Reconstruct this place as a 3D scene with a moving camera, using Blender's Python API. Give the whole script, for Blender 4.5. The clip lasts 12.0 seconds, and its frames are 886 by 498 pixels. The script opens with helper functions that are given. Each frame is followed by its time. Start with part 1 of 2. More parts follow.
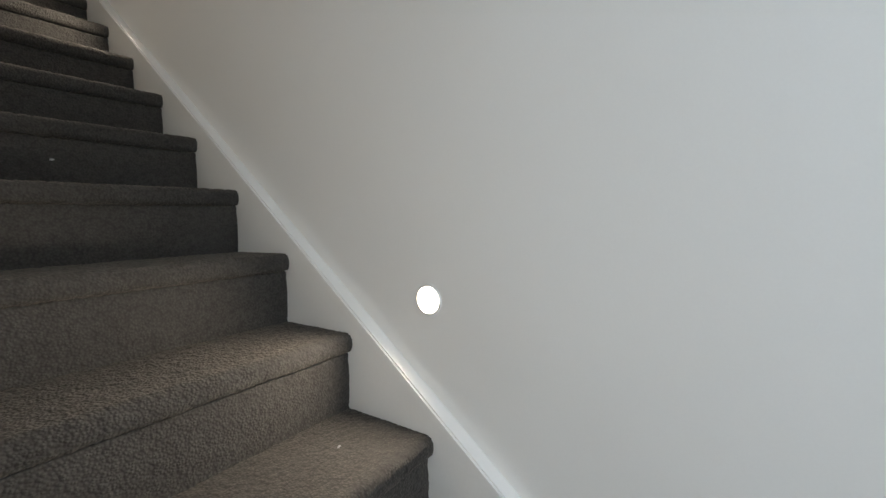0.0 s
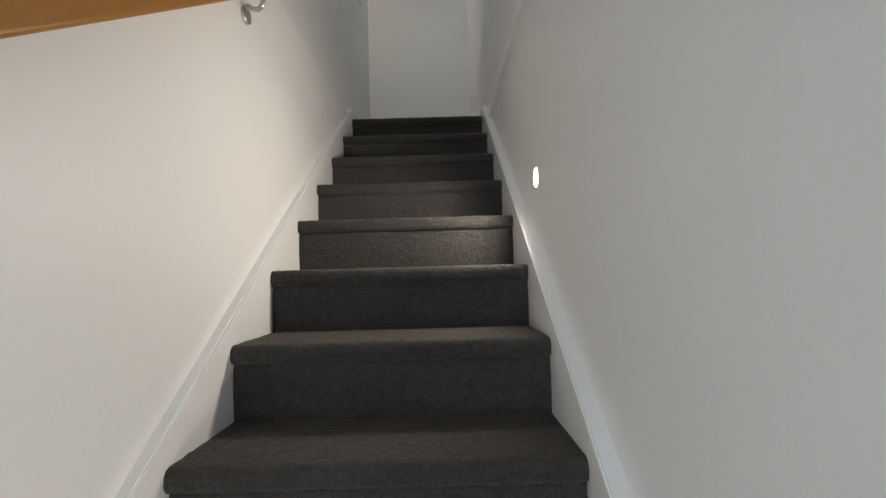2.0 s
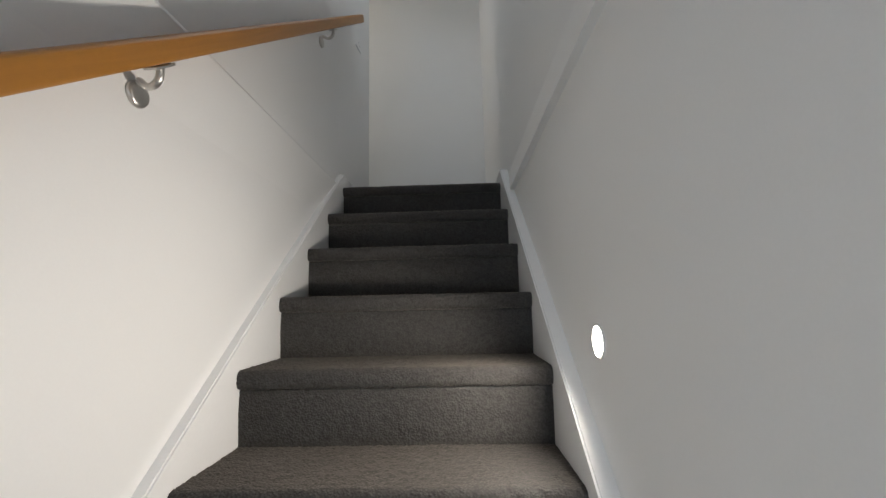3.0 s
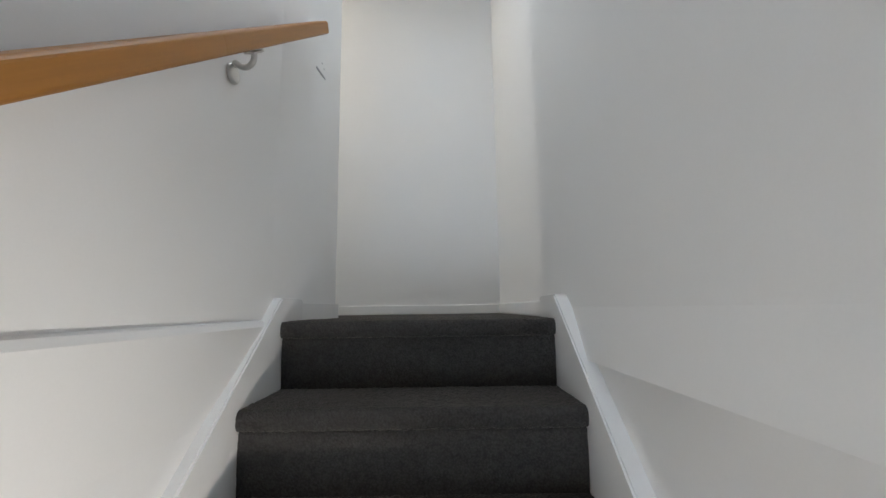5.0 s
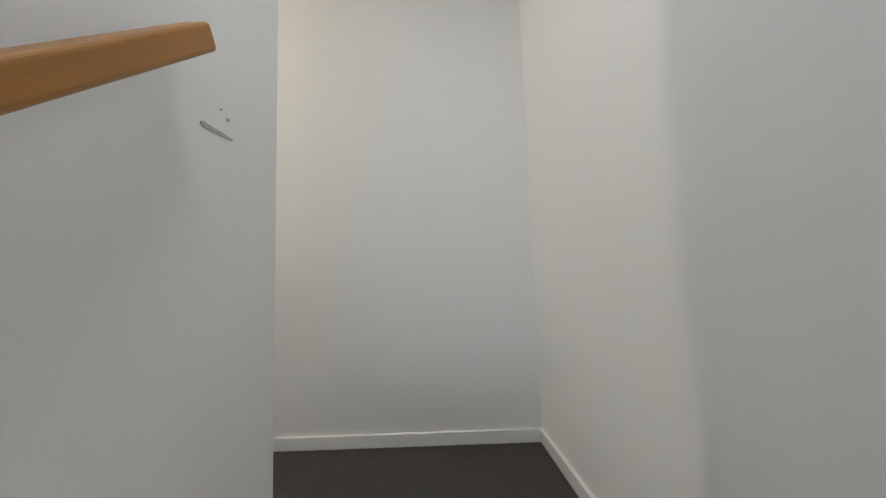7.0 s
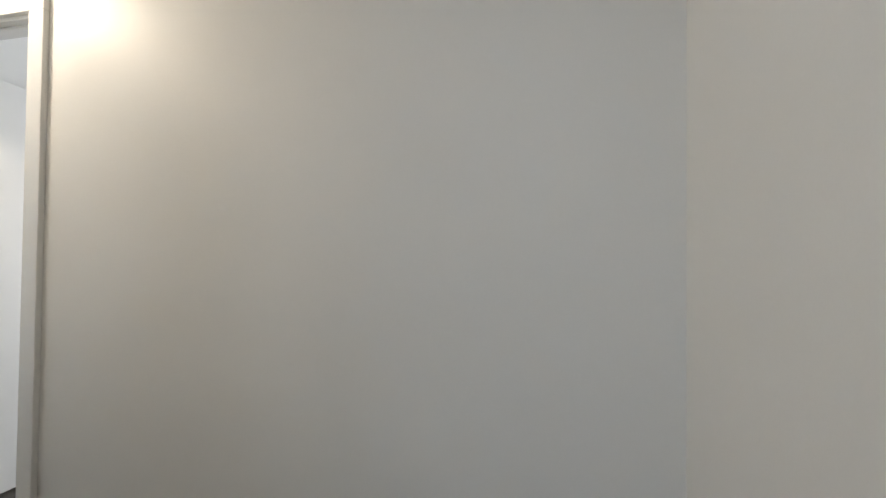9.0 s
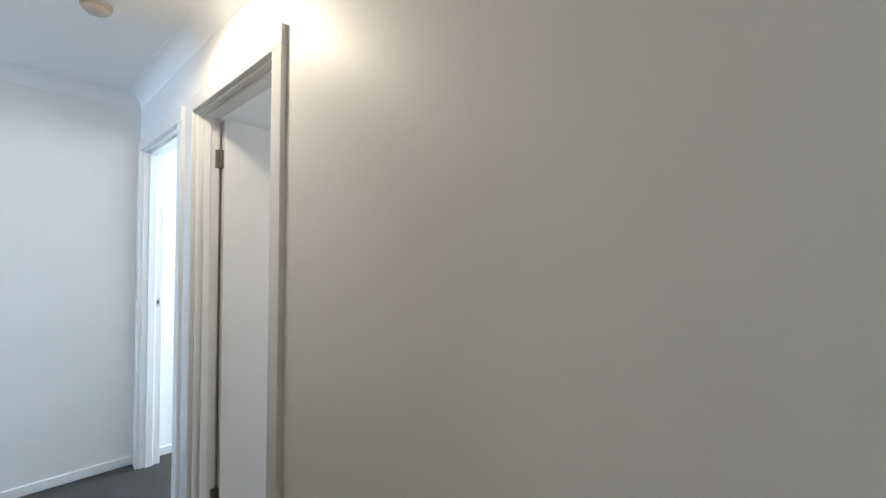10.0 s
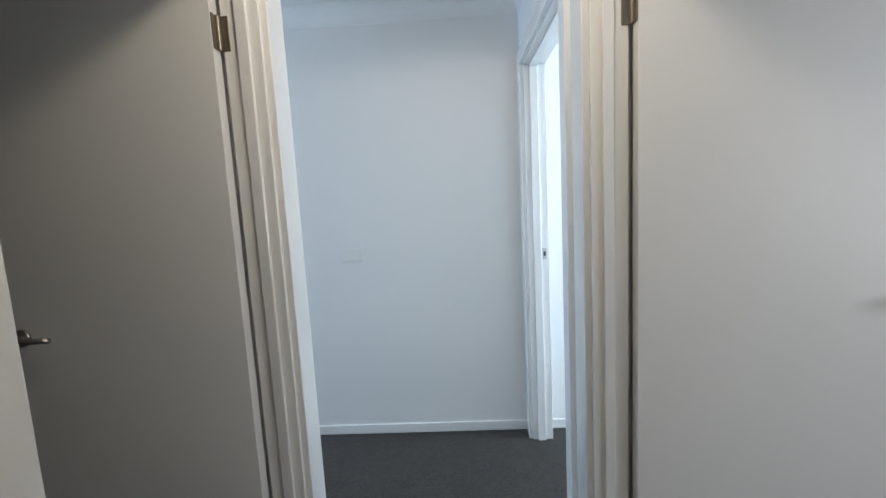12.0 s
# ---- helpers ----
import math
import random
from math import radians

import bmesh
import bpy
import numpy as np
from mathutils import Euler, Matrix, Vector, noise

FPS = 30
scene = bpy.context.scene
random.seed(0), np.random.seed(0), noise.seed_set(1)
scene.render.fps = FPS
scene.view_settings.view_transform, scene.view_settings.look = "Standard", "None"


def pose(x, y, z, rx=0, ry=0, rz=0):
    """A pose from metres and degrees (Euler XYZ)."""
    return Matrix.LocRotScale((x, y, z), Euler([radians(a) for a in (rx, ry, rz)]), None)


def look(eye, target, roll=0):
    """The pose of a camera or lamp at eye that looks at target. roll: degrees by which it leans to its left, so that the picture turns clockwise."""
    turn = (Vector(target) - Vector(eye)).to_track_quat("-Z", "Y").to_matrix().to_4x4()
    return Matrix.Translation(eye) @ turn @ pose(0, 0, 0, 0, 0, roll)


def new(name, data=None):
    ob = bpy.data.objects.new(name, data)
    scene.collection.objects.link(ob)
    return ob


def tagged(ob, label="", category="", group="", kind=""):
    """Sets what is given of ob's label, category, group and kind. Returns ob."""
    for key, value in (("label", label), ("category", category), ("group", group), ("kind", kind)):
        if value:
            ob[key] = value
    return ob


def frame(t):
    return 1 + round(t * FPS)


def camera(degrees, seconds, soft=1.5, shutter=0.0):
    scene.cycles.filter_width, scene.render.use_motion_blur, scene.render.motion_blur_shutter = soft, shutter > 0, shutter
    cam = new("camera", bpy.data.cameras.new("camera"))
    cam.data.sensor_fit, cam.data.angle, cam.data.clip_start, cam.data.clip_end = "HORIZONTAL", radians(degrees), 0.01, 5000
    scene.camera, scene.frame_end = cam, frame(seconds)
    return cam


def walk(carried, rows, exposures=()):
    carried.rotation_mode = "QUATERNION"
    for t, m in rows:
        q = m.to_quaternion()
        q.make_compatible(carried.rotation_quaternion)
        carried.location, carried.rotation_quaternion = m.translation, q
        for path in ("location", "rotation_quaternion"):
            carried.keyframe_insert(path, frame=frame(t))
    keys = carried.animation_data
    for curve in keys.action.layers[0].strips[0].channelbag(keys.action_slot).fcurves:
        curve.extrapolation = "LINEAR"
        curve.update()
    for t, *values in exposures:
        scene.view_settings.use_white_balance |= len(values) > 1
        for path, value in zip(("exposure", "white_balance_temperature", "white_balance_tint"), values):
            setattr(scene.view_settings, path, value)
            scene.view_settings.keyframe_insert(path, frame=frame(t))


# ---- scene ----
cam = camera(94.0, 12.0)

PATH = [
    (0, (-0.672, -3.146, -1.635), (0.951, -1.985, -1.77), -1.8),
    (0.5, (-0.457, -3.016, -1.466), (0.451, -1.235, -1.5), -3.5),
    (1, (-0.377, -2.856, -1.304), (0.038, -0.902, -1.225), -2.5),
    (1.5, (-0.31, -2.679, -1.146), (-0.176, -0.686, -1.032), -2.0),
    (2, (-0.264, -2.469, -0.984), (-0.263, -0.474, -0.848), -1.6),
    (2.5, (-0.24, -2.242, -0.812), (-0.243, -0.249, -0.638), -1.0),
    (3, (-0.235, -2.016, -0.607), (-0.296, -0.036, -0.336), -1.3),
    (5, (-0.328, -1.213, 0.033), (-0.323, 0.767, 0.319), -0.8),
    (5.5, (-0.348, -0.996, 0.22), (-0.291, 0.983, 0.507), -1.1),
    (6, (-0.342, -0.801, 0.369), (-0.253, 1.179, 0.635), -1.2),
    (6.5, (-0.37, -0.621, 0.524), (-0.325, 1.366, 0.745), -1.5),
    (7, (-0.396, -0.435, 0.657), (-0.367, 1.554, 0.863), -1.8),
    (7.2, (-0.407, -0.35, 0.723), (-0.367, 1.64, 0.916), -1.6),
    (8.8, (-0.26, 0.24, 1.185), (-0.608, 2.209, 1.203), 0.1),
    (9, (-0.325, 0.313, 1.2), (-0.756, 2.266, 1.233), 0.6),
    (9.2, (-0.405, 0.402, 1.213), (-0.958, 2.324, 1.236), 0.3),
    (9.5, (-0.565, 0.555, 1.237), (-1.336, 2.398, 1.325), -1.1),
    (10, (-0.735, 0.815, 1.38), (-2.108, 2.27, 1.412), 0.4),
    (10.5, (-0.957, 0.938, 1.413), (-2.788, 1.742, 1.373), 0.4),
    (11, (-1.231, 0.983, 1.395), (-3.205, 1.283, 1.294), -1.0),
    (11.5, (-1.491, 1.048, 1.38), (-3.483, 0.994, 1.219), -2.4),
    (12, (-1.756, 1.061, 1.369), (-3.741, 0.978, 1.138), -3.0),
]
# seconds, stops, kelvin, tint: the camera's own exposure and white balance
EXPOSURES = [
    (0.0, 0.0, 7050, 10), (0.5, 0.2, 7900, 10), (1.0, 0.36, 6850, 10), (1.5, 0.48, 6450, 10), (2.0, 0.46, 6550, 10), (3.0, 0.54, 6250, 10), (5.0, 1.38, 6100, 10),
    (6.0, 1.35, 6250, 10), (7.0, 1.25, 6450, 10), (9.0, 0.82, 6450, 10), (10.0, 0.36, 6300, 10), (10.5, 0.1, 6150, 10), (11.0, 0.05, 6300, 10), (12.0, 0.02, 6300, 10),
]
walk(cam, [(t, look(e, g, r)) for t, e, g, r in PATH], EXPOSURES)

# ---------------------------------------------------------------- world and lights
world = bpy.data.worlds.new("world")
scene.world = world
world.use_nodes = True
sky = world.node_tree.nodes.new("ShaderNodeTexSky")
sky.sky_type, sky.sun_disc = "NISHITA", False
sky.sun_elevation, sky.sun_rotation = radians(40), radians(200)
world.node_tree.links.new(sky.outputs[0], world.node_tree.nodes["Background"].inputs[0])
world.node_tree.nodes["Background"].inputs[1].default_value = 0.1


def area_light(name, m, sx, sy, power, colour):
    d = bpy.data.lights.new(name, "AREA")
    d.shape, d.size, d.size_y, d.energy, d.color = "RECTANGLE", sx, sy, power, colour
    ob = new(name, d)
    ob.matrix_world = m
    return ob


def spot_light(name, m, power, colour, size, angle=150, blend=0.6):
    d = bpy.data.lights.new(name, "SPOT")
    d.energy, d.color, d.shadow_soft_size, d.spot_size, d.spot_blend = power, colour, size, radians(angle), blend
    ob = new(name, d)
    ob.matrix_world = m
    return ob


DAY = (0.66, 0.82, 1.0)
HALL_WARM = (1.0, 0.86, 0.67)
BLUE = (0.53, 0.74, 1.0)
WARM = (1.0, 0.90, 0.78)
# tint and place of an added, unseen fill over the stair head
FILL_COOL = (0.84, 0.92, 1.0)
STAIR_FILL = (-0.40, -0.20, 2.42)
HALL_LAMP = (-2.35, 1.06, 2.42)
STEP_LAMPS = [(0.035, -2.597, -1.806), (0.035, -1.195, -0.682)]
area_light("daylight_front_door", look((-1.15, -4.75, -1.05), (-0.4, -2.6, -1.6)), 1.5, 1.1, 27.5, DAY)
area_light("daylight_hall_window", look((-3.55, -3.75, 1.4), (-3.55, 0.0, 1.3)), 0.85, 1.4, 66, BLUE)
area_light("daylight_far_bedroom", look((-3.55, 3.85, 1.4), (-3.65, 1.0, 1.2)), 0.8, 1.4, 60, (0.68, 0.84, 1.0))
area_light("daylight_bedroom", look((-1.2, 3.85, 1.4), (-1.6, 1.0, 1.2)), 1.4, 1.4, 21, (0.94, 0.97, 1.0))
spot_light("hall_lamp", look((*HALL_LAMP[:2], 2.318), (*HALL_LAMP[:2], 0)), 12.4, HALL_WARM, 0.055, 174, 0.12)
# added fill that lifts the upper stair walls, with no known source there
lamp = area_light("stair_fill", look((*STAIR_FILL[:2], 2.355), (*STAIR_FILL[:2], 0)), 0.30, 0.30, 2.6, FILL_COOL)
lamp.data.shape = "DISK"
for sx, sy, sz in STEP_LAMPS:
    spot_light("step_lamp", look((sx - 0.012, sy, sz), (sx - 1.0, sy - 0.02, sz - 0.14)), 14.0, WARM, 0.025, 166, 0.6)

# ---------------------------------------------------------------- materials


def material(name, base, rough=0.5, metal=0.0, spread=0.06, scales=(2.0, 60.0), bump=0.05, depth=0.001, coat=0.0, random=0.0):
    """Two scales of tone, with fine relief."""
    m = bpy.data.materials.new(name)
    m.use_nodes = True
    t = m.node_tree
    b = t.nodes["Principled BSDF"]
    b.inputs["Roughness"].default_value = rough
    b.inputs["Metallic"].default_value = metal
    b.inputs["Coat Weight"].default_value = coat
    co = t.nodes.new("ShaderNodeTexCoord").outputs["Object"]
    tones = []
    for s, d in zip(scales, (4.0, 2.0)):
        n = t.nodes.new("ShaderNodeTexNoise")
        n.inputs["Scale"].default_value, n.inputs["Detail"].default_value = s, d
        t.links.new(co, n.inputs["Vector"])
        tones.append(n.outputs["Fac"])
    mix = t.nodes.new("ShaderNodeMath")
    mix.operation = "ADD"
    t.links.new(tones[0], mix.inputs[0])
    t.links.new(tones[1], mix.inputs[1])
    fac = mix.outputs[0]
    if random:
        info = t.nodes.new("ShaderNodeObjectInfo")
        r = t.nodes.new("ShaderNodeMath")
        r.operation = "MULTIPLY_ADD"
        t.links.new(info.outputs["Random"], r.inputs[0])
        r.inputs[1].default_value = random
        t.links.new(fac, r.inputs[2])
        fac = r.outputs[0]
    mp = t.nodes.new("ShaderNodeMapRange")
    mp.inputs["From Min"].default_value, mp.inputs["From Max"].default_value = 0.6, 1.4
    mp.inputs["To Min"].default_value, mp.inputs["To Max"].default_value = 1 - spread, 1 + spread
    mp.clamp = False
    t.links.new(fac, mp.inputs["Value"])
    mul = t.nodes.new("ShaderNodeVectorMath")
    mul.operation = "SCALE"
    mul.inputs[0].default_value = base
    t.links.new(mp.outputs[0], mul.inputs["Scale"])
    t.links.new(mul.outputs[0], b.inputs["Base Color"])
    if bump:
        bp = t.nodes.new("ShaderNodeBump")
        bp.inputs["Strength"].default_value, bp.inputs["Distance"].default_value = bump, depth
        t.links.new(tones[1], bp.inputs["Height"])
        t.links.new(bp.outputs[0], b.inputs["Normal"])
    return m


def carpet_material():
    m = material("carpet", (0.053, 0.0502, 0.0474), rough=1.0, spread=0.12, scales=(5.0, 26.0), bump=0.0)
    t = m.node_tree
    b = t.nodes["Principled BSDF"]
    b.inputs["Sheen Weight"].default_value = 0.15
    b.inputs["Sheen Tint"].default_value = (0.80, 0.70, 0.60, 1)
    b.inputs["Sheen Roughness"].default_value = 0.5
    b.inputs["Specular IOR Level"].default_value = 0.06
    co = [n for n in t.nodes if n.bl_idname == "ShaderNodeTexCoord"][0].outputs["Object"]
    n = t.nodes.new("ShaderNodeTexVoronoi")
    n.feature = "SMOOTH_F1"
    n.inputs["Scale"].default_value, n.inputs["Smoothness"].default_value = 205.0, 0.6
    t.links.new(co, n.inputs["Vector"])
    loop = t.nodes.new("ShaderNodeMath")
    loop.operation = "SUBTRACT"
    loop.inputs[0].default_value = 1.0
    t.links.new(n.outputs["Distance"], loop.inputs[1])
    w = t.nodes.new("ShaderNodeTexNoise")
    w.inputs["Scale"].default_value, w.inputs["Detail"].default_value = 80.0, 2.0
    t.links.new(co, w.inputs["Vector"])
    ad = t.nodes.new("ShaderNodeMath")
    ad.operation = "MULTIPLY_ADD"
    t.links.new(w.outputs["Fac"], ad.inputs[0])
    ad.inputs[1].default_value = 0.9
    t.links.new(loop.outputs[0], ad.inputs[2])
    bp = t.nodes.new("ShaderNodeBump")
    bp.inputs["Strength"].default_value, bp.inputs["Distance"].default_value = 0.55, 0.0045
    t.links.new(ad.outputs[0], bp.inputs["Height"])
    t.links.new(bp.outputs[0], b.inputs["Normal"])
    old = b.inputs["Base Color"].links[0].from_socket
    mp = t.nodes.new("ShaderNodeMapRange")
    mp.inputs["From Min"].default_value, mp.inputs["From Max"].default_value = 0.65, 1.35
    mp.inputs["To Min"].default_value, mp.inputs["To Max"].default_value = 0.76, 1.24
    t.links.new(ad.outputs[0], mp.inputs["Value"])
    mul = t.nodes.new("ShaderNodeVectorMath")
    mul.operation = "SCALE"
    t.links.new(old, mul.inputs[0])
    t.links.new(mp.outputs[0], mul.inputs["Scale"])
    t.links.new(mul.outputs[0], b.inputs["Base Color"])
    return m


def wood_material():
    m = material("golden_wood", (0.36, 0.152, 0.018), rough=0.45, spread=0.05, scales=(3.0, 90.0), bump=0.03, coat=0.08, random=0.35)
    t = m.node_tree
    b = t.nodes["Principled BSDF"]
    co = [n for n in t.nodes if n.bl_idname == "ShaderNodeTexCoord"][0].outputs["Object"]
    mp = t.nodes.new("ShaderNodeMapping")
    turn = t.nodes.new("ShaderNodeMapping")
    turn.inputs["Rotation"].default_value = (radians(-38.5), 0, 0)
    t.links.new(co, turn.inputs["Vector"])
    mp.inputs["Scale"].default_value = (60, 2.2, 60)
    t.links.new(turn.outputs[0], mp.inputs["Vector"])
    n = t.nodes.new("ShaderNodeTexNoise")
    n.inputs["Scale"].default_value, n.inputs["Detail"].default_value, n.inputs["Distortion"].default_value = 1.6, 5.0, 0.5
    t.links.new(mp.outputs[0], n.inputs["Vector"])
    r = t.nodes.new("ShaderNodeMapRange")
    r.inputs["From Min"].default_value, r.inputs["From Max"].default_value = 0.3, 0.7
    r.inputs["To Min"].default_value, r.inputs["To Max"].default_value = 0.90, 1.08
    t.links.new(n.outputs["Fac"], r.inputs["Value"])
    old = b.inputs["Base Color"].links[0].from_socket
    mul = t.nodes.new("ShaderNodeVectorMath")
    mul.operation = "SCALE"
    t.links.new(old, mul.inputs[0])
    t.links.new(r.outputs[0], mul.inputs["Scale"])
    t.links.new(mul.outputs[0], b.inputs["Base Color"])
    return m


def glow_material(name, colour, power):
    m = bpy.data.materials.new(name)
    m.use_nodes = True
    b = m.node_tree.nodes["Principled BSDF"]
    b.inputs["Base Color"].default_value = (0.8, 0.8, 0.8, 1)
    b.inputs["Emission Color"].default_value = (*colour, 1)
    b.inputs["Emission Strength"].default_value = power
    return m


PAINT = material("wall_paint", (0.82, 0.815, 0.80), rough=0.5, spread=0.012, scales=(1.1, 220.0), bump=0.12, depth=0.0006)
CEILING = material("ceiling_paint", (0.84, 0.84, 0.83), rough=0.7, spread=0.01, scales=(1.3, 160.0), bump=0.08, depth=0.0006)
TRIM = material("gloss_trim", (0.83, 0.825, 0.81), rough=0.2, spread=0.015, scales=(4.0, 120.0), bump=0.05, depth=0.0004)
DOOR = material("door_paint", (0.80, 0.795, 0.78), rough=0.38, spread=0.012, scales=(3.0, 150.0), bump=0.06, depth=0.0004)
CARPET = carpet_material()
WOOD = wood_material()
STEEL = material("satin_steel", (0.56, 0.54, 0.51), rough=0.36, metal=1.0, spread=0.05, scales=(15.0, 300.0), bump=0.02)
HINGE = material("dull_steel", (0.26, 0.235, 0.20), rough=0.42, metal=1.0, spread=0.08, scales=(25.0, 300.0), bump=0.03)
PLASTIC = material("white_plastic", (0.80, 0.79, 0.76), rough=0.35, spread=0.01, bump=0.0)
ALARM = material("beige_grey_plastic", (0.46, 0.42, 0.38), rough=0.5, spread=0.03, bump=0.0)
SCUFF = material("grey_scuff", (0.41, 0.405, 0.41), rough=0.8, spread=0.25, scales=(60.0, 300.0), bump=0.0)
GAP = material("shadow_gap", (0.06, 0.055, 0.05), rough=0.9, spread=0.1, bump=0.0)
GLOW = glow_material("step_light_glow", (1.0, 0.9, 0.74), 9.0)
# glow for the bowl of the added stair fill
GLOW_FILL = glow_material("fill_glow", (1.0, 0.97, 0.92), 3.0)
GLOW_HALL = glow_material("downlight_glow", (1.0, 0.85, 0.66), 12.0)
glass = bpy.data.materials.new("window_glass")
glass.use_nodes = True
gb = glass.node_tree.nodes["Principled BSDF"]
gb.inputs["Transmission Weight"].default_value, gb.inputs["Roughness"].default_value, gb.inputs["IOR"].default_value = 1.0, 0.02, 1.1

# ---------------------------------------------------------------- mesh helpers


def box(bm, x0, x1, y0, y1, z0, z1, bevel=0.0, segments=2):
    m = Matrix.LocRotScale(((x0 + x1) / 2, (y0 + y1) / 2, (z0 + z1) / 2), None, (abs(x1 - x0), abs(y1 - y0), abs(z1 - z0)))
    made = bmesh.ops.create_cube(bm, size=1, matrix=m)["verts"]
    if bevel:
        edges = {e for v in made for e in v.link_edges}
        bmesh.ops.bevel(bm, geom=list(edges), offset=bevel, segments=segments, affect="EDGES", profile=0.5)
    return bm


def prism(bm, profile, at):
    """A closed profile swept from the first to the last of the places that at(i, point) gives."""
    rings = [[bm.verts.new(at(i, p)) for p in profile] for i in (0, 1)]
    n = len(profile)
    for k in range(n):
        bm.faces.new((rings[0][k], rings[0][(k + 1) % n], rings[1][(k + 1) % n], rings[1][k]))
    bm.faces.new(rings[0][::-1])
    bm.faces.new(rings[1])
    bmesh.ops.recalc_face_normals(bm, faces=bm.faces[:])
    return bm


def tube(bm, path, radius, sides=12):
    rings = []
    for i, p in enumerate(path):
        p = Vector(p)
        d = (Vector(path[min(i + 1, len(path) - 1)]) - Vector(path[max(i - 1, 0)])).normalized()
        q = d.to_track_quat("Z", "Y")
        rings.append([bm.verts.new(p + q @ Vector((radius * math.cos(a), radius * math.sin(a), 0))) for a in (2 * math.pi * k / sides for k in range(sides))])
    for a, b in zip(rings, rings[1:]):
        for k in range(sides):
            bm.faces.new((a[k], a[(k + 1) % sides], b[(k + 1) % sides], b[k]))
    bm.faces.new(rings[0][::-1])
    bm.faces.new(rings[-1])
    bmesh.ops.recalc_face_normals(bm, faces=bm.faces[:])
    return bm


def disc(bm, centre, axis, profile, sides=32):
    """A turned form: profile is a list of (radius, height along the axis)."""
    q = Vector(axis).to_track_quat("Z", "Y")
    rings = [[bm.verts.new(Vector(centre) + q @ Vector((r * math.cos(a), r * math.sin(a), h))) for a in (2 * math.pi * k / sides for k in range(sides))] for r, h in profile]
    for a, b in zip(rings, rings[1:]):
        for k in range(sides):
            bm.faces.new((a[k], a[(k + 1) % sides], b[(k + 1) % sides], b[k]))
    bm.faces.new(rings[0][::-1])
    bm.faces.new(rings[-1])
    bmesh.ops.recalc_face_normals(bm, faces=bm.faces[:])
    return bm


def mesh_object(name, bm, mat, smooth=False):
    me = bpy.data.meshes.new(name)
    bm.to_mesh(me)
    bm.free()
    me.materials.append(mat)
    for p in me.polygons:
        p.use_smooth = smooth
    return new(name, me)


def part(name, bm, mat, parent, label="", smooth=False):
    ob = mesh_object(name, bm, mat, smooth)
    ob.parent = parent
    if label:
        tagged(ob, label)
    return ob


def structure(name, bm, mat, label, category):
    return tagged(mesh_object(name, bm, mat), label, category, kind="structure")


def empty(name, place, label, category, group="", kind=""):
    ob = new(name)
    ob.empty_display_size = 0.1
    ob.location = place
    return tagged(ob, label, category, group, kind)


def thing(name, place, label, category, group="", kind=""):
    return empty(name, place, label, category, group, kind)


# ---------------------------------------------------------------- plan
RISE, GOING, STEPS = 0.19, 0.2388, 15
FLOOR0 = -RISE * STEPS
CEIL = 2.42
XR, XL = 0.036, -0.824            # stair walls
YE = 1.425                        # wall across the landing
YL = 0.557                        # hall wall on the stair side
XF = -4.092                       # wall at the hall's far end
SLOPE = RISE / GOING

# walls along the stairs, each with the proud band at the upper floor's edge
bm = bmesh.new()
wall = [(XR, FLOOR0 - 0.1), (XR, -0.097), (XR - 0.020, -0.094), (XR, 0.032), (XR, CEIL), (XR + 0.11, CEIL), (XR + 0.11, FLOOR0 - 0.1)]
prism(bm, wall, lambda i, p: (p[0], (-4.9, -0.01)[i], p[1]))
box(bm, XR + 0.002, XR + 0.11, -0.01, YE, -0.3, CEIL)
structure("wall_east", bm, PAINT, "smooth white painted wall along the carpeted stairs", "wall")
bm = bmesh.new()
wall = [(0, FLOOR0 - 0.1), (0, -0.200), (0.018, -0.008), (0.011, 0.005), (0, 0.009), (0, CEIL), (-0.10, CEIL), (-0.10, FLOOR0 - 0.1)]
prism(bm, wall, lambda i, p: (p[0] + XL, (-3.6, -0.01)[i], p[1]))
LINE = [(-0.01, XL), (0.12, XL + 0.008), (0.25, XL + 0.018), (0.40, XL + 0.029), (YL, -0.784)]
prism(bm, LINE + [(YL, XL - 0.10), (-0.01, XL - 0.10)], lambda i, p: (p[1], p[0], (-0.3, CEIL)[i]))
structure("wall_stair", bm, PAINT, "smooth white painted wall carrying the stair handrail", "wall")

# hall wall with the left door
LX0, LX1, RX0, RX1, FX0, FX1 = -2.912, -2.169, -2.918, -2.067, -3.990, -3.15
HEAD = 2.055
bm = bmesh.new()
box(bm, LX1, XL - 0.10, YL - 0.10, YL, 0, CEIL)
box(bm, -3.035, LX0, YL - 0.10, YL, 0, CEIL)
box(bm, LX0, LX1, YL - 0.10, YL, HEAD, CEIL)
structure("wall_hall_south", bm, PAINT, "white painted hall wall with a doorway through it", "wall")
# landing wall with the right door
bm = bmesh.new()
box(bm, RX1, XR + 0.11, YE, YE + 0.11, 0, CEIL)
box(bm, -3.03, RX0, YE, YE + 0.11, 0, CEIL)
box(bm, RX0, RX1, YE, YE + 0.11, HEAD, CEIL)
structure("wall_landing", bm, PAINT, "white painted wall across the landing with a doorway", "wall")
bm = bmesh.new()
box(bm, FX1, -3.03, YE, YE + 0.11, 0, CEIL)
box(bm, XF - 0.1, FX0, YE, YE + 0.11, 0, CEIL)
box(bm, FX0, FX1, YE, YE + 0.11, HEAD, CEIL)
structure("wall_hall_north", bm, PAINT, "white painted hall wall with a bright doorway", "wall")
bm = bmesh.new()
box(bm, XF - 0.1, XF, -3.9, YE, 0, CEIL)
structure("wall_hall_end", bm, PAINT, "white painted wall at the end of the hall", "wall")
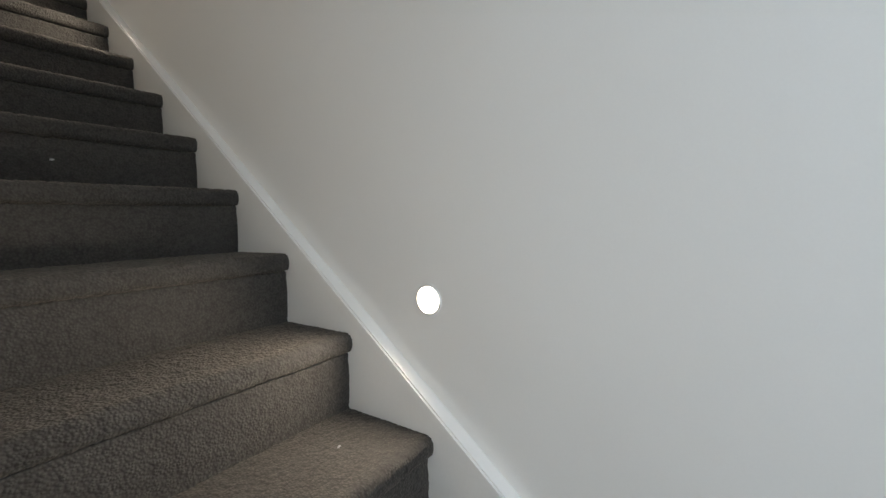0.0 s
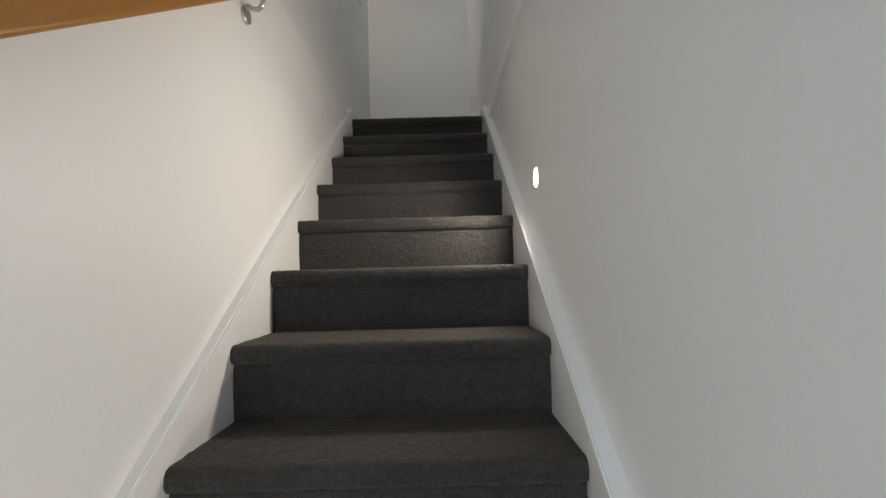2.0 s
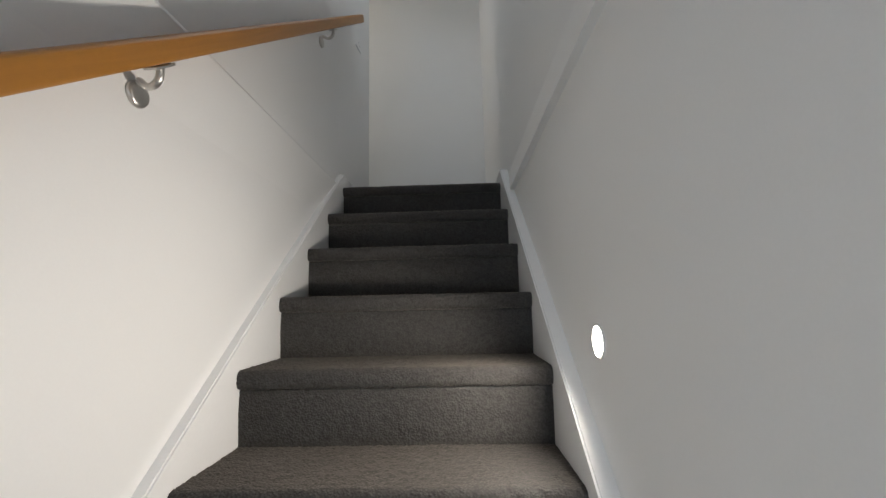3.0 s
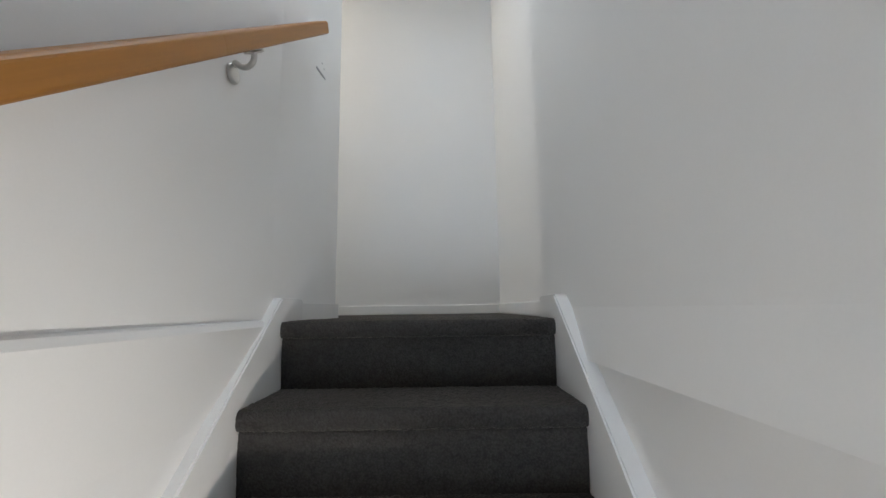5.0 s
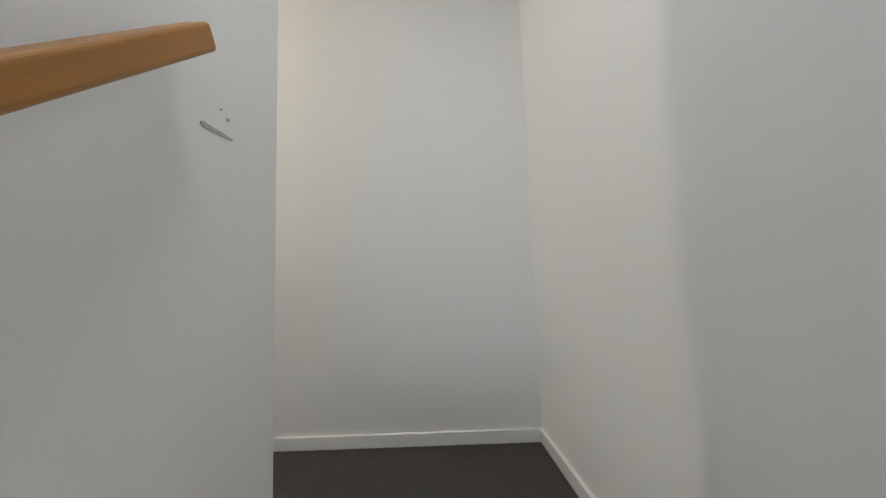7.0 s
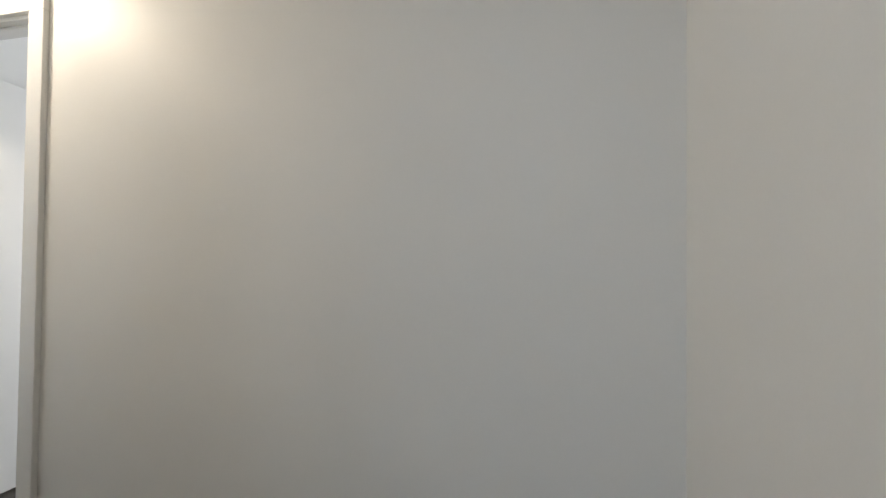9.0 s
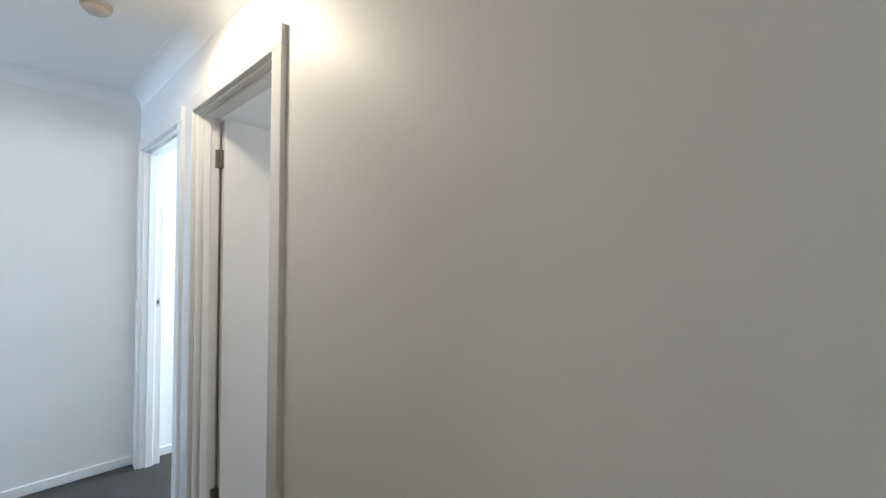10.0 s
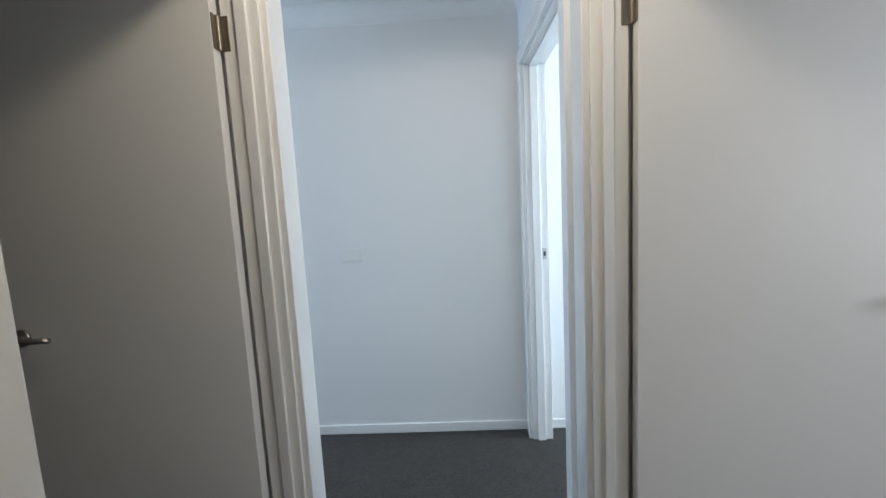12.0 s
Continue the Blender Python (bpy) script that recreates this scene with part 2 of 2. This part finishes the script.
# walls that close the rooms beyond
bm = bmesh.new()
box(bm, -3.035, -2.915, -3.9, YL - 0.10, 0, CEIL)
box(bm, -2.93, XL - 0.10, -2.7, -2.6, 0, CEIL)
structure("wall_side_room", bm, PAINT, "plain white wall closing the side room", "wall")
bm = bmesh.new()
box(bm, -3.05, -2.97, YE + 0.11, 4.0, 0, CEIL)
box(bm, XF - 0.1, XF, YE + 0.11, 4.0, 0, CEIL)
box(bm, XR, XR + 0.11, YE + 0.11, 4.0, 0, CEIL)
structure("wall_bedrooms", bm, PAINT, "plain white walls of the rooms behind the landing", "wall")


def window_wall(name, index, x0, x1, y, z0, z1, w0, w1, s0, s1, sign, label):
    """A wall at y with a window in it; sign: which way the room lies."""
    bm = bmesh.new()
    ya, yb = sorted((y, y - 0.1 * sign))
    box(bm, x0, w0, ya, yb, z0, z1)
    box(bm, w1, x1, ya, yb, z0, z1)
    box(bm, w0, w1, ya, yb, z0, s0)
    box(bm, w0, w1, ya, yb, s1, z1)
    structure(name, bm, PAINT, label, "wall")
    win = thing(f"window_{index}", (w0, (ya + yb) / 2, s0), "white framed clear glass window letting in daylight", "window", kind="structure")
    bm = bmesh.new()
    for a in ((0, w1 - w0, 0, 0.05), (0, w1 - w0, s1 - s0 - 0.05, s1 - s0), (0, 0.05, 0.05, s1 - s0 - 0.05), (w1 - w0 - 0.05, w1 - w0, 0.05, s1 - s0 - 0.05)):
        box(bm, a[0], a[1], -0.03, 0.03, a[2], a[3])
    part("window_frame", bm, TRIM, win)
    bm = bmesh.new()
    box(bm, 0.05, w1 - w0 - 0.05, -0.004, 0.004, 0.05, s1 - s0 - 0.05)
    part("pane", bm, glass, win).visible_shadow = False


window_wall("wall_hall_window", 1, XF - 0.1, -2.915, -3.9, 0, CEIL, -4.0, -3.1, 0.7, 2.1, 1, "white wall with a window at the end of the side passage")
window_wall("wall_bedroom_window", 2, XF - 0.12, -2.95, 4.0, 0, CEIL, -4.0, -3.15, 0.7, 2.1, -1, "white bedroom wall with a window")
window_wall("wall_bedroom_window_2", 3, -2.95, XR + 0.11, 4.0, 0, CEIL, -1.9, -0.5, 0.7, 2.1, -1, "white bedroom wall with a wide window")
window_wall("wall_entry", 4, -2.6, XR + 0.11, -4.9, FLOOR0, -0.4, -1.95, -0.45, FLOOR0 + 0.3, -0.5, 1, "white entry wall with a tall window")
bm = bmesh.new()
box(bm, -2.7, -2.6, -4.9, -3.6, FLOOR0, -0.4)
box(bm, -2.6, XL - 0.10, -3.6, -3.5, FLOOR0, -0.4)
structure("wall_entry_side", bm, PAINT, "plain white walls of the entry below the stairs", "wall")
bm = bmesh.new()
box(bm, -2.7, XR + 0.11, -5.0, -3.72, -0.4, -0.3)
box(bm, XL - 0.1, XR, -3.72, -3.62, -0.4, CEIL)
structure("ceiling_entry", bm, CEILING, "flat white entry ceiling with the bulkhead over the stairs", "ceiling")
bm = bmesh.new()
box(bm, XF - 0.2, XR + 0.15, -4.0, 4.1, CEIL, CEIL + 0.1)
structure("ceiling", bm, CEILING, "flat white plaster ceiling over hall and stairs", "ceiling")

# floors
bm = bmesh.new()
box(bm, XF - 0.2, XL - 0.10, -4.0, 4.1, -0.12, 0)
box(bm, XL - 0.10, XR + 0.11, GOING + 0.024, 4.1, -0.12, 0)
structure("floor", bm, CARPET, "dark brown-grey loop pile carpet across landing and hall", "floor")
bm = bmesh.new()
box(bm, -2.7, XR + 0.11, -5.0, -2.9, FLOOR0 - 0.12, FLOOR0)
structure("floor_entry", bm, CARPET, "dark brown-grey carpet at the foot of the stairs", "floor")

# cornice
bm = bmesh.new()
cove = [(0, 0), (0.088, 0)] + [(0.086 - 0.082 * math.sin(a), -0.002 - 0.082 * (1 - math.cos(a))) for a in [math.pi / 2 * k / 10 for k in range(11)]] + [(0, -0.088)]


def cove_run(p0, p1, inward):
    a, b, n = Vector((*p0, CEIL)), Vector((*p1, CEIL)), Vector((*inward, 0))
    prism(bm, cove, lambda i, p: (a, b)[i] + n * p[0] + Vector((0, 0, p[1] - 0.001)))


cove_run((XF, YE), (XR, YE), (0, -1))
cove_run((XF, -3.9), (XF, YE), (1, 0))
cove_run((-3.035, YL), (-0.784, YL), (0, 1))
cove_run((-3.035, -3.9), (-3.035, YL), (-1, 0))
cove_run((XR, -3.6), (XR, YE), (-1, 0))
cove_run((XL, -3.6), (XL, YL), (1, 0))
structure("cornice", bm, CEILING, "white coved plaster cornice round the ceiling", "cornice")

# skirting boards
SK = 0.057
bm = bmesh.new()


def skirt(x0, x1, y0, y1):
    box(bm, x0, x1, y0, y1, 0.0, SK, 0.004, 2)


skirt(-2.003, XR, YE - 0.013, YE + 0.002)
skirt(XR - 0.011, XR + 0.004, 0.195, YE - 0.013)
prism(bm, [(0.195, -0.838), (0.195, -0.802), (0.40, -0.786), (YL + 0.012, -0.773), (YL + 0.012, -0.80), (YL, -0.838)], lambda i, p: (p[1], p[0], (0.0, SK)[i]))
skirt(-2.106, -0.784, YL - 0.002, YL + 0.012)
skirt(XF - 0.002, XF + 0.013, -3.9, YE - 0.005)
skirt(XF - 0.002, XF + 0.011, YE + 0.11, 4.0)
skirt(-2.97, -2.957, YE + 0.13, 4.0)
structure("baseboard", bm, TRIM, "low white painted skirting board round landing and hall", "baseboard")

# ---------------------------------------------------------------- stairs


def pile(v, amount):
    """The small unevenness of a carpet's pile."""
    return amount * (random.uniform(-0.9, 0.9) + 0.6 * noise.noise(Vector(v) * 45) + 0.5 * noise.noise(Vector(v) * 12))


def swept_carpet(profile, width, cell, amount, back):
    """A profile in y, z, swept across the stair in small cells."""
    pts = []
    for a, b in zip(profile, profile[1:]):
        n = max(1, round((Vector(b) - Vector(a)).length / cell))
        pts += [Vector(a).lerp(Vector(b), k / n) for k in range(n)]
    pts.append(Vector(profile[-1]))
    nx = round(width / cell)
    verts, faces = [], []
    for j, p in enumerate(pts):
        q = pts[min(j + 1, len(pts) - 1)] - pts[max(j - 1, 0)]
        nrm = Vector((q.y, -q.x)).normalized() * back
        for i in range(nx + 1):
            x = -width + width * i / nx
            end = min(1.0, min(i, nx - i) / 3.0)
            d = pile((x, p.x, p.y), amount)
            sag = -0.0015 * (1 - end)
            verts.append((x, p.x + nrm.x * (d + sag), p.y + nrm.y * (d + sag)))
    for j in range(len(pts) - 1):
        for i in range(nx):
            a = j * (nx + 1) + i
            faces.append((a, a + 1, a + nx + 2, a + nx + 1))
    me = bpy.data.meshes.new("carpet")
    me.from_pydata(verts, [], faces)
    me.materials.append(CARPET)
    for p in me.polygons:
        p.use_smooth = True
    return me


NOSE = 0.019
arc = [(NOSE - NOSE * math.sin(a), -NOSE + NOSE * math.cos(a)) for a in [math.pi / 2 * k / 6 for k in range(7)]]
under = [(NOSE - NOSE * math.cos(a), -0.030 - NOSE * math.sin(a)) for a in [math.pi / 2 * k / 5 for k in range(6)]]
tread_mesh = swept_carpet([(GOING + 0.028, 0)] + arc + under + [(NOSE + 0.006, -0.050)], 0.80, 0.0055, 0.0017, 1)
riser_mesh = swept_carpet([(NOSE + 0.006, -0.046), (NOSE - 0.002, -0.053), (NOSE - 0.003, -0.11), (NOSE + 0.003, -RISE - 0.004)], 0.80, 0.0060, 0.0014, 1)
stairs = thing("staircase", (0, -GOING * STEPS, FLOOR0), "straight flight of stairs in dark brown-grey loop carpet between white stringers", "stairs", kind="structure")
for k in range(STEPS):
    for kind, me in (("stair_tread", tread_mesh), ("stair_riser", riser_mesh)):
        ob = new(kind, me)
        ob.parent = stairs
        ob.location = (0, GOING * (STEPS - k), RISE * (STEPS - k) + (0.0015 if k == 0 else 0.0))


def stringer(x0, x1, label):
    """The sloped board beside the steps, level at its head."""
    top, low = 0.055, -0.30
    y1 = -GOING * (STEPS - 0.6)
    prof = [(0.19, -0.14), (0.19, 0.068), (0.188, 0.070), (0.012, 0.070), (0.0, 0.064), (y1, y1 * SLOPE + top), (y1, y1 * SLOPE + low), (0.0, low)]
    bm = bmesh.new()
    prism(bm, prof, lambda i, p: ((x0, x1)[i], p[0] + GOING * STEPS, p[1] - FLOOR0))
    bmesh.ops.bevel(bm, geom=[e for e in bm.edges if abs((e.verts[0].co - e.verts[1].co).x) < 1e-6], offset=0.0045, segments=4, affect="EDGES")
    part("stringer", bm, TRIM, stairs, label)


stringer(-0.002, XR + 0.004, "white gloss painted sloping stringer board")
stringer(XL - 0.004, -0.798, "white gloss painted sloping stringer board")

# ---------------------------------------------------------------- handrail
RX = -0.757
Y_TOP, Z_TOP = 0.166, 1.083
RAIL_SLOPE = SLOPE - 0.005
DIR = Vector((0, 1, RAIL_SLOPE)).normalized()
UP = Vector((0, -RAIL_SLOPE, 1)).normalized()
rail = thing("handrail", (XL, -1.3, Z_TOP - 0.9), "golden brown varnished timber handrail on steel wall brackets", "handrail")


def rail_length(s0, s1, cap):
    """A rounded bar, from s0 to s1 metres below the rail's head."""
    bm = bmesh.new()
    hw, hh, r = 0.022, 0.0213, 0.008
    prof = []
    for cx, cz, a0 in ((hw - r, hh - r, 0), (-hw + r, hh - r, 90), (-hw + r, -hh + r, 180), (hw - r, -hh + r, 270)):
        prof += [(cx + r * math.cos(radians(a0 + 22.5 * k)), cz + r * math.sin(radians(a0 + 22.5 * k))) for k in range(5)]
    head = Vector((RX, Y_TOP, Z_TOP)) - UP * hh
    ends = (head - DIR * s0, head - DIR * s1)
    prism(bm, prof, lambda i, p: ends[i] + Vector((p[0], 0, 0)) + UP * p[1] - rail.location)
    if cap:
        edges = [e for e in bm.edges if all((v.co + rail.location - ends[0]).dot(DIR) > -1e-4 for v in e.verts)]
        bmesh.ops.bevel(bm, geom=edges, offset=0.005, segments=3, affect="EDGES")
    part("rail_bar", bm, WOOD, rail)


rail_length(0.0, 0.85, True)
rail_length(0.8505, 3.9, False)


def bracket(y, z):
    """A round rosette on the wall and a bent arm up to the rail."""
    b = Vector((XL, y, z)) - rail.location
    bm = bmesh.new()
    disc(bm, b, (1, 0, 0), [(0.001, 0), (0.0240, 0), (0.0250, 0.002), (0.0250, 0.006), (0.0235, 0.009), (0.018, 0.0105), (0.001, 0.011)])
    holder = part("bracket", bm, STEEL, rail, "satin steel wall bracket", True)
    bm = bmesh.new()
    dx = RX - XL
    knots = [Vector(k) for k in ((0.008, -0.004, 0.014), (0.013, -0.010, 0.0205), (0.021, -0.015, 0.0155), (0.032, -0.018, 0.006), (0.045, -0.021, 0.002),
                                 (0.056, -0.024, 0.005), (0.064, -0.027, 0.013), (dx, -0.030, 0.023), (dx, -0.031, 0.036))]
    path = [b + knots[0]]
    for k in range(len(knots) - 1):
        p0, p1, p2, p3 = knots[max(k - 1, 0)], knots[k], knots[k + 1], knots[min(k + 2, len(knots) - 1)]
        for u in (0.33, 0.67, 1.0):
            path.append(b + 0.5 * (2 * p1 + (p2 - p0) * u + (2 * p0 - 5 * p1 + 4 * p2 - p3) * u * u + (3 * p1 - p0 - 3 * p2 + p3) * u ** 3))
    tube(bm, path, 0.0068)
    part("arm", bm, STEEL, holder, "", True)
    bm = bmesh.new()
    box(bm, dx - 0.012, dx + 0.012, -0.03, 0.03, -0.002, 0.003, 0.001, 1)
    ob = part("saddle", bm, STEEL, holder)
    ob.matrix_local = Matrix.Translation(b + Vector((0, -0.031, 0.0335))) @ pose(0, 0, 0, math.degrees(math.atan(SLOPE)))


for y, z in ((-1.311, -0.204), (-0.299, 0.594), (-2.32, -1.007)):
    bracket(y, z)

# ---------------------------------------------------------------- light fittings, with an added one over the stair head


def step_light(x, y, z):
    ob = thing("step_light", (x, y, z), "round recessed step light glowing warm white in the stair wall", "wall light", "step lights up the stairs")
    bm = bmesh.new()
    disc(bm, (0, 0, 0), (-1, 0, 0), [(0.0335, -0.002), (0.0335, 0.001), (0.0328, 0.0022), (0.0315, 0.0022)], 40)
    part("bezel", bm, TRIM, ob, "", True)
    bm = bmesh.new()
    disc(bm, (0, 0, 0), (-1, 0, 0), [(0.0318, 0.0), (0.0318, 0.0018), (0.020, 0.0045), (0.001, 0.005)], 40)
    part("lens", bm, GLOW, ob, "glowing diffuser lens", True).visible_shadow = False


for p in STEP_LAMPS:
    step_light(*p)


def ceiling_lamp(place, radius, depth, label, glow):
    """A round base and an opal bowl under the ceiling."""
    ob = thing("ceiling_light", place, label, "ceiling light")
    bm = bmesh.new()
    disc(bm, (0, 0, 0), (0, 0, -1), [(radius, 0), (radius, 0.018), (radius - 0.007, 0.024)], 40)
    part("base", bm, TRIM, ob, "", True)
    bm = bmesh.new()
    bowl = [(0.95, 0.0), (0.90, 0.4), (0.70, 0.78), (0.36, 0.95), (0.01, 1.0)]
    disc(bm, (0, 0, 0), (0, 0, -1), [(radius * a - 0.006 * (1 - b), 0.024 + (depth - 0.024) * b) for a, b in bowl], 40)
    part("diffuser", bm, glow, ob, "glowing opal diffuser", True).visible_shadow = False


ceiling_lamp(HALL_LAMP, 0.105, 0.093, "small round opal ceiling light glowing in the hall", GLOW_HALL)
# this bowl only houses the added stair fill and stays out of view
ceiling_lamp(STAIR_FILL, 0.17, 0.055, "added fill light in a wide round opal bowl above the stair head", GLOW_FILL)

alarm = thing("smoke_alarm", (-2.97, 1.06, CEIL), "round beige-grey plastic smoke alarm on the ceiling", "smoke alarm")
bm = bmesh.new()
disc(bm, (0, 0, 0), (0, 0, -1), [(0.055, 0), (0.055, 0.012), (0.050, 0.014)])
part("base", bm, ALARM, alarm, "", True)
bm = bmesh.new()
disc(bm, (0, 0, 0), (0, 0, -1), [(0.048, 0.014), (0.047, 0.026), (0.034, 0.036), (0.001, 0.038)])
part("cover", bm, ALARM, alarm, "", True)

# ---------------------------------------------------------------- doors
AW, AT = 0.070, 0.020


def architrave_leg(bm, x0, x1, z0, z1, y, out):
    """A board against a wall at y; out: the way the face points."""
    ya, yb = sorted((y - 0.001 * out, y + AT * out))
    box(bm, x0, x1, ya, yb, z0, z1, 0.0035, 3)


def doorway(index, x0, x1, y_face, depth, out, label, wide=AW):
    """Jambs, stops and architraves of an opening from x0 to x1; out: the side of the hall."""
    frame_ob = thing(f"door_frame_{index}", (x0, y_face, 0), label, "door frame", kind="structure")
    fx, fy = x0, y_face
    back = -out
    yy = lambda d: back * d
    w = x1 - x0
    jt = 0.018
    for name, a, b in (("jamb", 0.0, jt), ("jamb", w - jt, w)):
        bm = bmesh.new()
        ya, yb = sorted((yy(-0.001), yy(depth + 0.001)))
        box(bm, a, b, ya, yb, 0, HEAD - jt, 0.0015, 1)
        part(name, bm, TRIM, frame_ob)
    bm = bmesh.new()
    ya, yb = sorted((yy(-0.001), yy(depth + 0.001)))
    box(bm, 0, w, ya, yb, HEAD - jt, HEAD, 0.0015, 1)
    part("head", bm, TRIM, frame_ob)
    for a, b in ((jt, jt + 0.012), (w - jt - 0.012, w - jt)):
        bm = bmesh.new()
        ya, yb = sorted((yy(0.028), yy(depth - 0.040)))
        box(bm, a, b, ya, yb, 0, HEAD - jt - 0.012, 0.002, 1)
        part("stop", bm, TRIM, frame_ob)
    bm = bmesh.new()
    ya, yb = sorted((yy(0.028), yy(depth - 0.040)))
    box(bm, jt, w - jt, ya, yb, HEAD - jt - 0.012, HEAD - jt, 0.002, 1)
    part("stop", bm, TRIM, frame_ob)
    for a, b in ((-wide + 0.006, 0.006), (w - 0.006, w + AW - 0.006)):
        bm = bmesh.new()
        architrave_leg(bm, a, b, 0, HEAD - 0.006, 0, out)
        part("architrave", bm, TRIM, frame_ob)
    bm = bmesh.new()
    architrave_leg(bm, -wide + 0.006, w + AW - 0.006, HEAD - 0.006, HEAD - 0.006 + AW, 0, out)
    part("architrave", bm, TRIM, frame_ob)
    return frame_ob


doorway(1, LX0, LX1, YL, 0.10, 1, "white gloss door frame and architraves in the hall wall", 0.105)
doorway(2, RX0, RX1, YE, 0.097, -1, "white gloss door frame and architraves on the landing", 0.105)
far_frame = doorway(3, FX0, FX1, YE, 0.11, -1, "white gloss door frame at the bright far doorway")
bm = bmesh.new()
box(bm, 0.0175, 0.0195, 0.076, 0.098, 1.03, 1.09, 0.0005, 1)
plate = part("strike_plate", bm, STEEL, far_frame, "steel strike plate with a dark patch for the shade in its latch hole")
# solid dark slab, its colour standing for the shade inside the latch hole
bm = bmesh.new()
box(bm, 0.019, 0.0202, 0.081, 0.093, 1.048, 1.072)
part("latch_hole_shade", bm, GAP, plate)


def door_leaf(index, hinge_x, hinge_y, width, away, label, angle):
    """A flush leaf hinged at the far jamb; away: +1 opens towards +y."""
    leaf = thing(f"door_{index}", (hinge_x, hinge_y, 0), label, "door", kind="structure")
    leaf.rotation_euler = (0, 0, radians(angle))
    bm = bmesh.new()
    ya, yb = sorted((0.004 * away, away * width))
    box(bm, -0.018, 0.018, ya, yb, 0.012, 2.03, 0.002, 2)
    part("leaf", bm, DOOR, leaf)
    for z in (0.215, 1.84):
        bm = bmesh.new()
        y0, y1 = sorted((-0.027 * away, -0.001 * away))
        box(bm, -0.0150, -0.0115, y0, y1, z - 0.045, z + 0.045, 0.001, 1)
        hinge = part("hinge", bm, HINGE, leaf, "dull steel butt hinge")
        bm = bmesh.new()
        disc(bm, (-0.008, -0.001 * away, z - 0.045), (0, 0, 1), [(0.0055, 0), (0.0065, 0.002), (0.0065, 0.088), (0.0055, 0.09)], 14)
        box(bm, -0.008, 0.016, *sorted((0.001 * away, 0.0035 * away)), z - 0.045, z + 0.045)
        part("knuckle", bm, HINGE, hinge, "", False)
    yh = away * (width - 0.06)
    for side in (1, -1):
        bm = bmesh.new()
        disc(bm, (0.018 * side, yh, 1.04), (side, 0, 0), [(0.026, 0), (0.026, 0.006), (0.023, 0.009), (0.001, 0.009)], 28)
        handle = part("door_handle", bm, STEEL, leaf, "satin steel lever handle", True)
        bm = bmesh.new()
        tube(bm, [(0.026 * side, yh, 1.04), (0.050 * side, yh, 1.04), (0.057 * side, yh - 0.006 * away, 1.04), (0.058 * side, yh - 0.05 * away, 1.04), (0.056 * side, yh - 0.115 * away, 1.04)], 0.0085)
        part("lever", bm, STEEL, handle, "", True)
    return leaf


door_leaf(1, LX0 + 0.031, YL - 0.109, 0.715, -1, "white painted flush door standing wide open with a lever handle", 0)
door_leaf(2, RX0 + 0.033, YE + 0.105, 0.82, 1, "white painted flush door standing open into the room", 0)

# ---------------------------------------------------------------- small things
sw = thing("light_switch", (XF, 0.442, 1.087), "white plastic wall switch plate on the hall end wall", "light switch")
bm = bmesh.new()
box(bm, 0, 0.011, -0.060, 0.060, -0.036, 0.036, 0.003, 2)
part("plate", bm, PLASTIC, sw)
for d in (-0.022, 0.022):
    bm = bmesh.new()
    box(bm, 0.010, 0.0125, d - 0.008, d + 0.008, -0.012, 0.012, 0.001, 1)
    part("rocker", bm, PLASTIC, sw)
bm = bmesh.new()
stroke = [(-0.050, 0.003), (-0.044, 0.006), (0.010, 0.0045), (0.050, 0.001), (0.048, -0.002), (0.008, -0.004), (-0.040, -0.005), (-0.049, -0.002)]
prism(bm, stroke, lambda i, p: ((-0.001, 0.0012)[i], *p))
for dy, dz, w, h in ((0.035, 0.036, 0.006, 0.005), (0.012, 0.048, 0.005, 0.004)):
    box(bm, -0.001, 0.0012, dy - w / 2, dy + w / 2, dz - h / 2, dz + h / 2, 0.0003, 1)
scuff = tagged(mesh_object("wall_scuff", bm, SCUFF), "short grey scuff mark scratched on the white wall", "scuff mark")
scuff.matrix_world = pose(XL + 0.0235, 0.316, 0.967, 3, 0, -4.6)

for x, y, z, size in ((-0.366, -GOING * 7 + NOSE - 0.004, -1.439, 0.004), (-0.141, -2.49, -RISE * 11 + 0.003, 0.0035)):
    bm = bmesh.new()
    bmesh.ops.create_icosphere(bm, subdivisions=1, radius=size, matrix=Matrix.Diagonal((1.4, 0.6, 0.7, 1)))
    for v in bm.verts:
        v.co *= random.uniform(0.7, 1.3)
    ob = tagged(mesh_object("lint", bm, SCUFF), "tiny pale scrap of lint on the stair carpet", "lint")
    ob.location = (x, y, z)
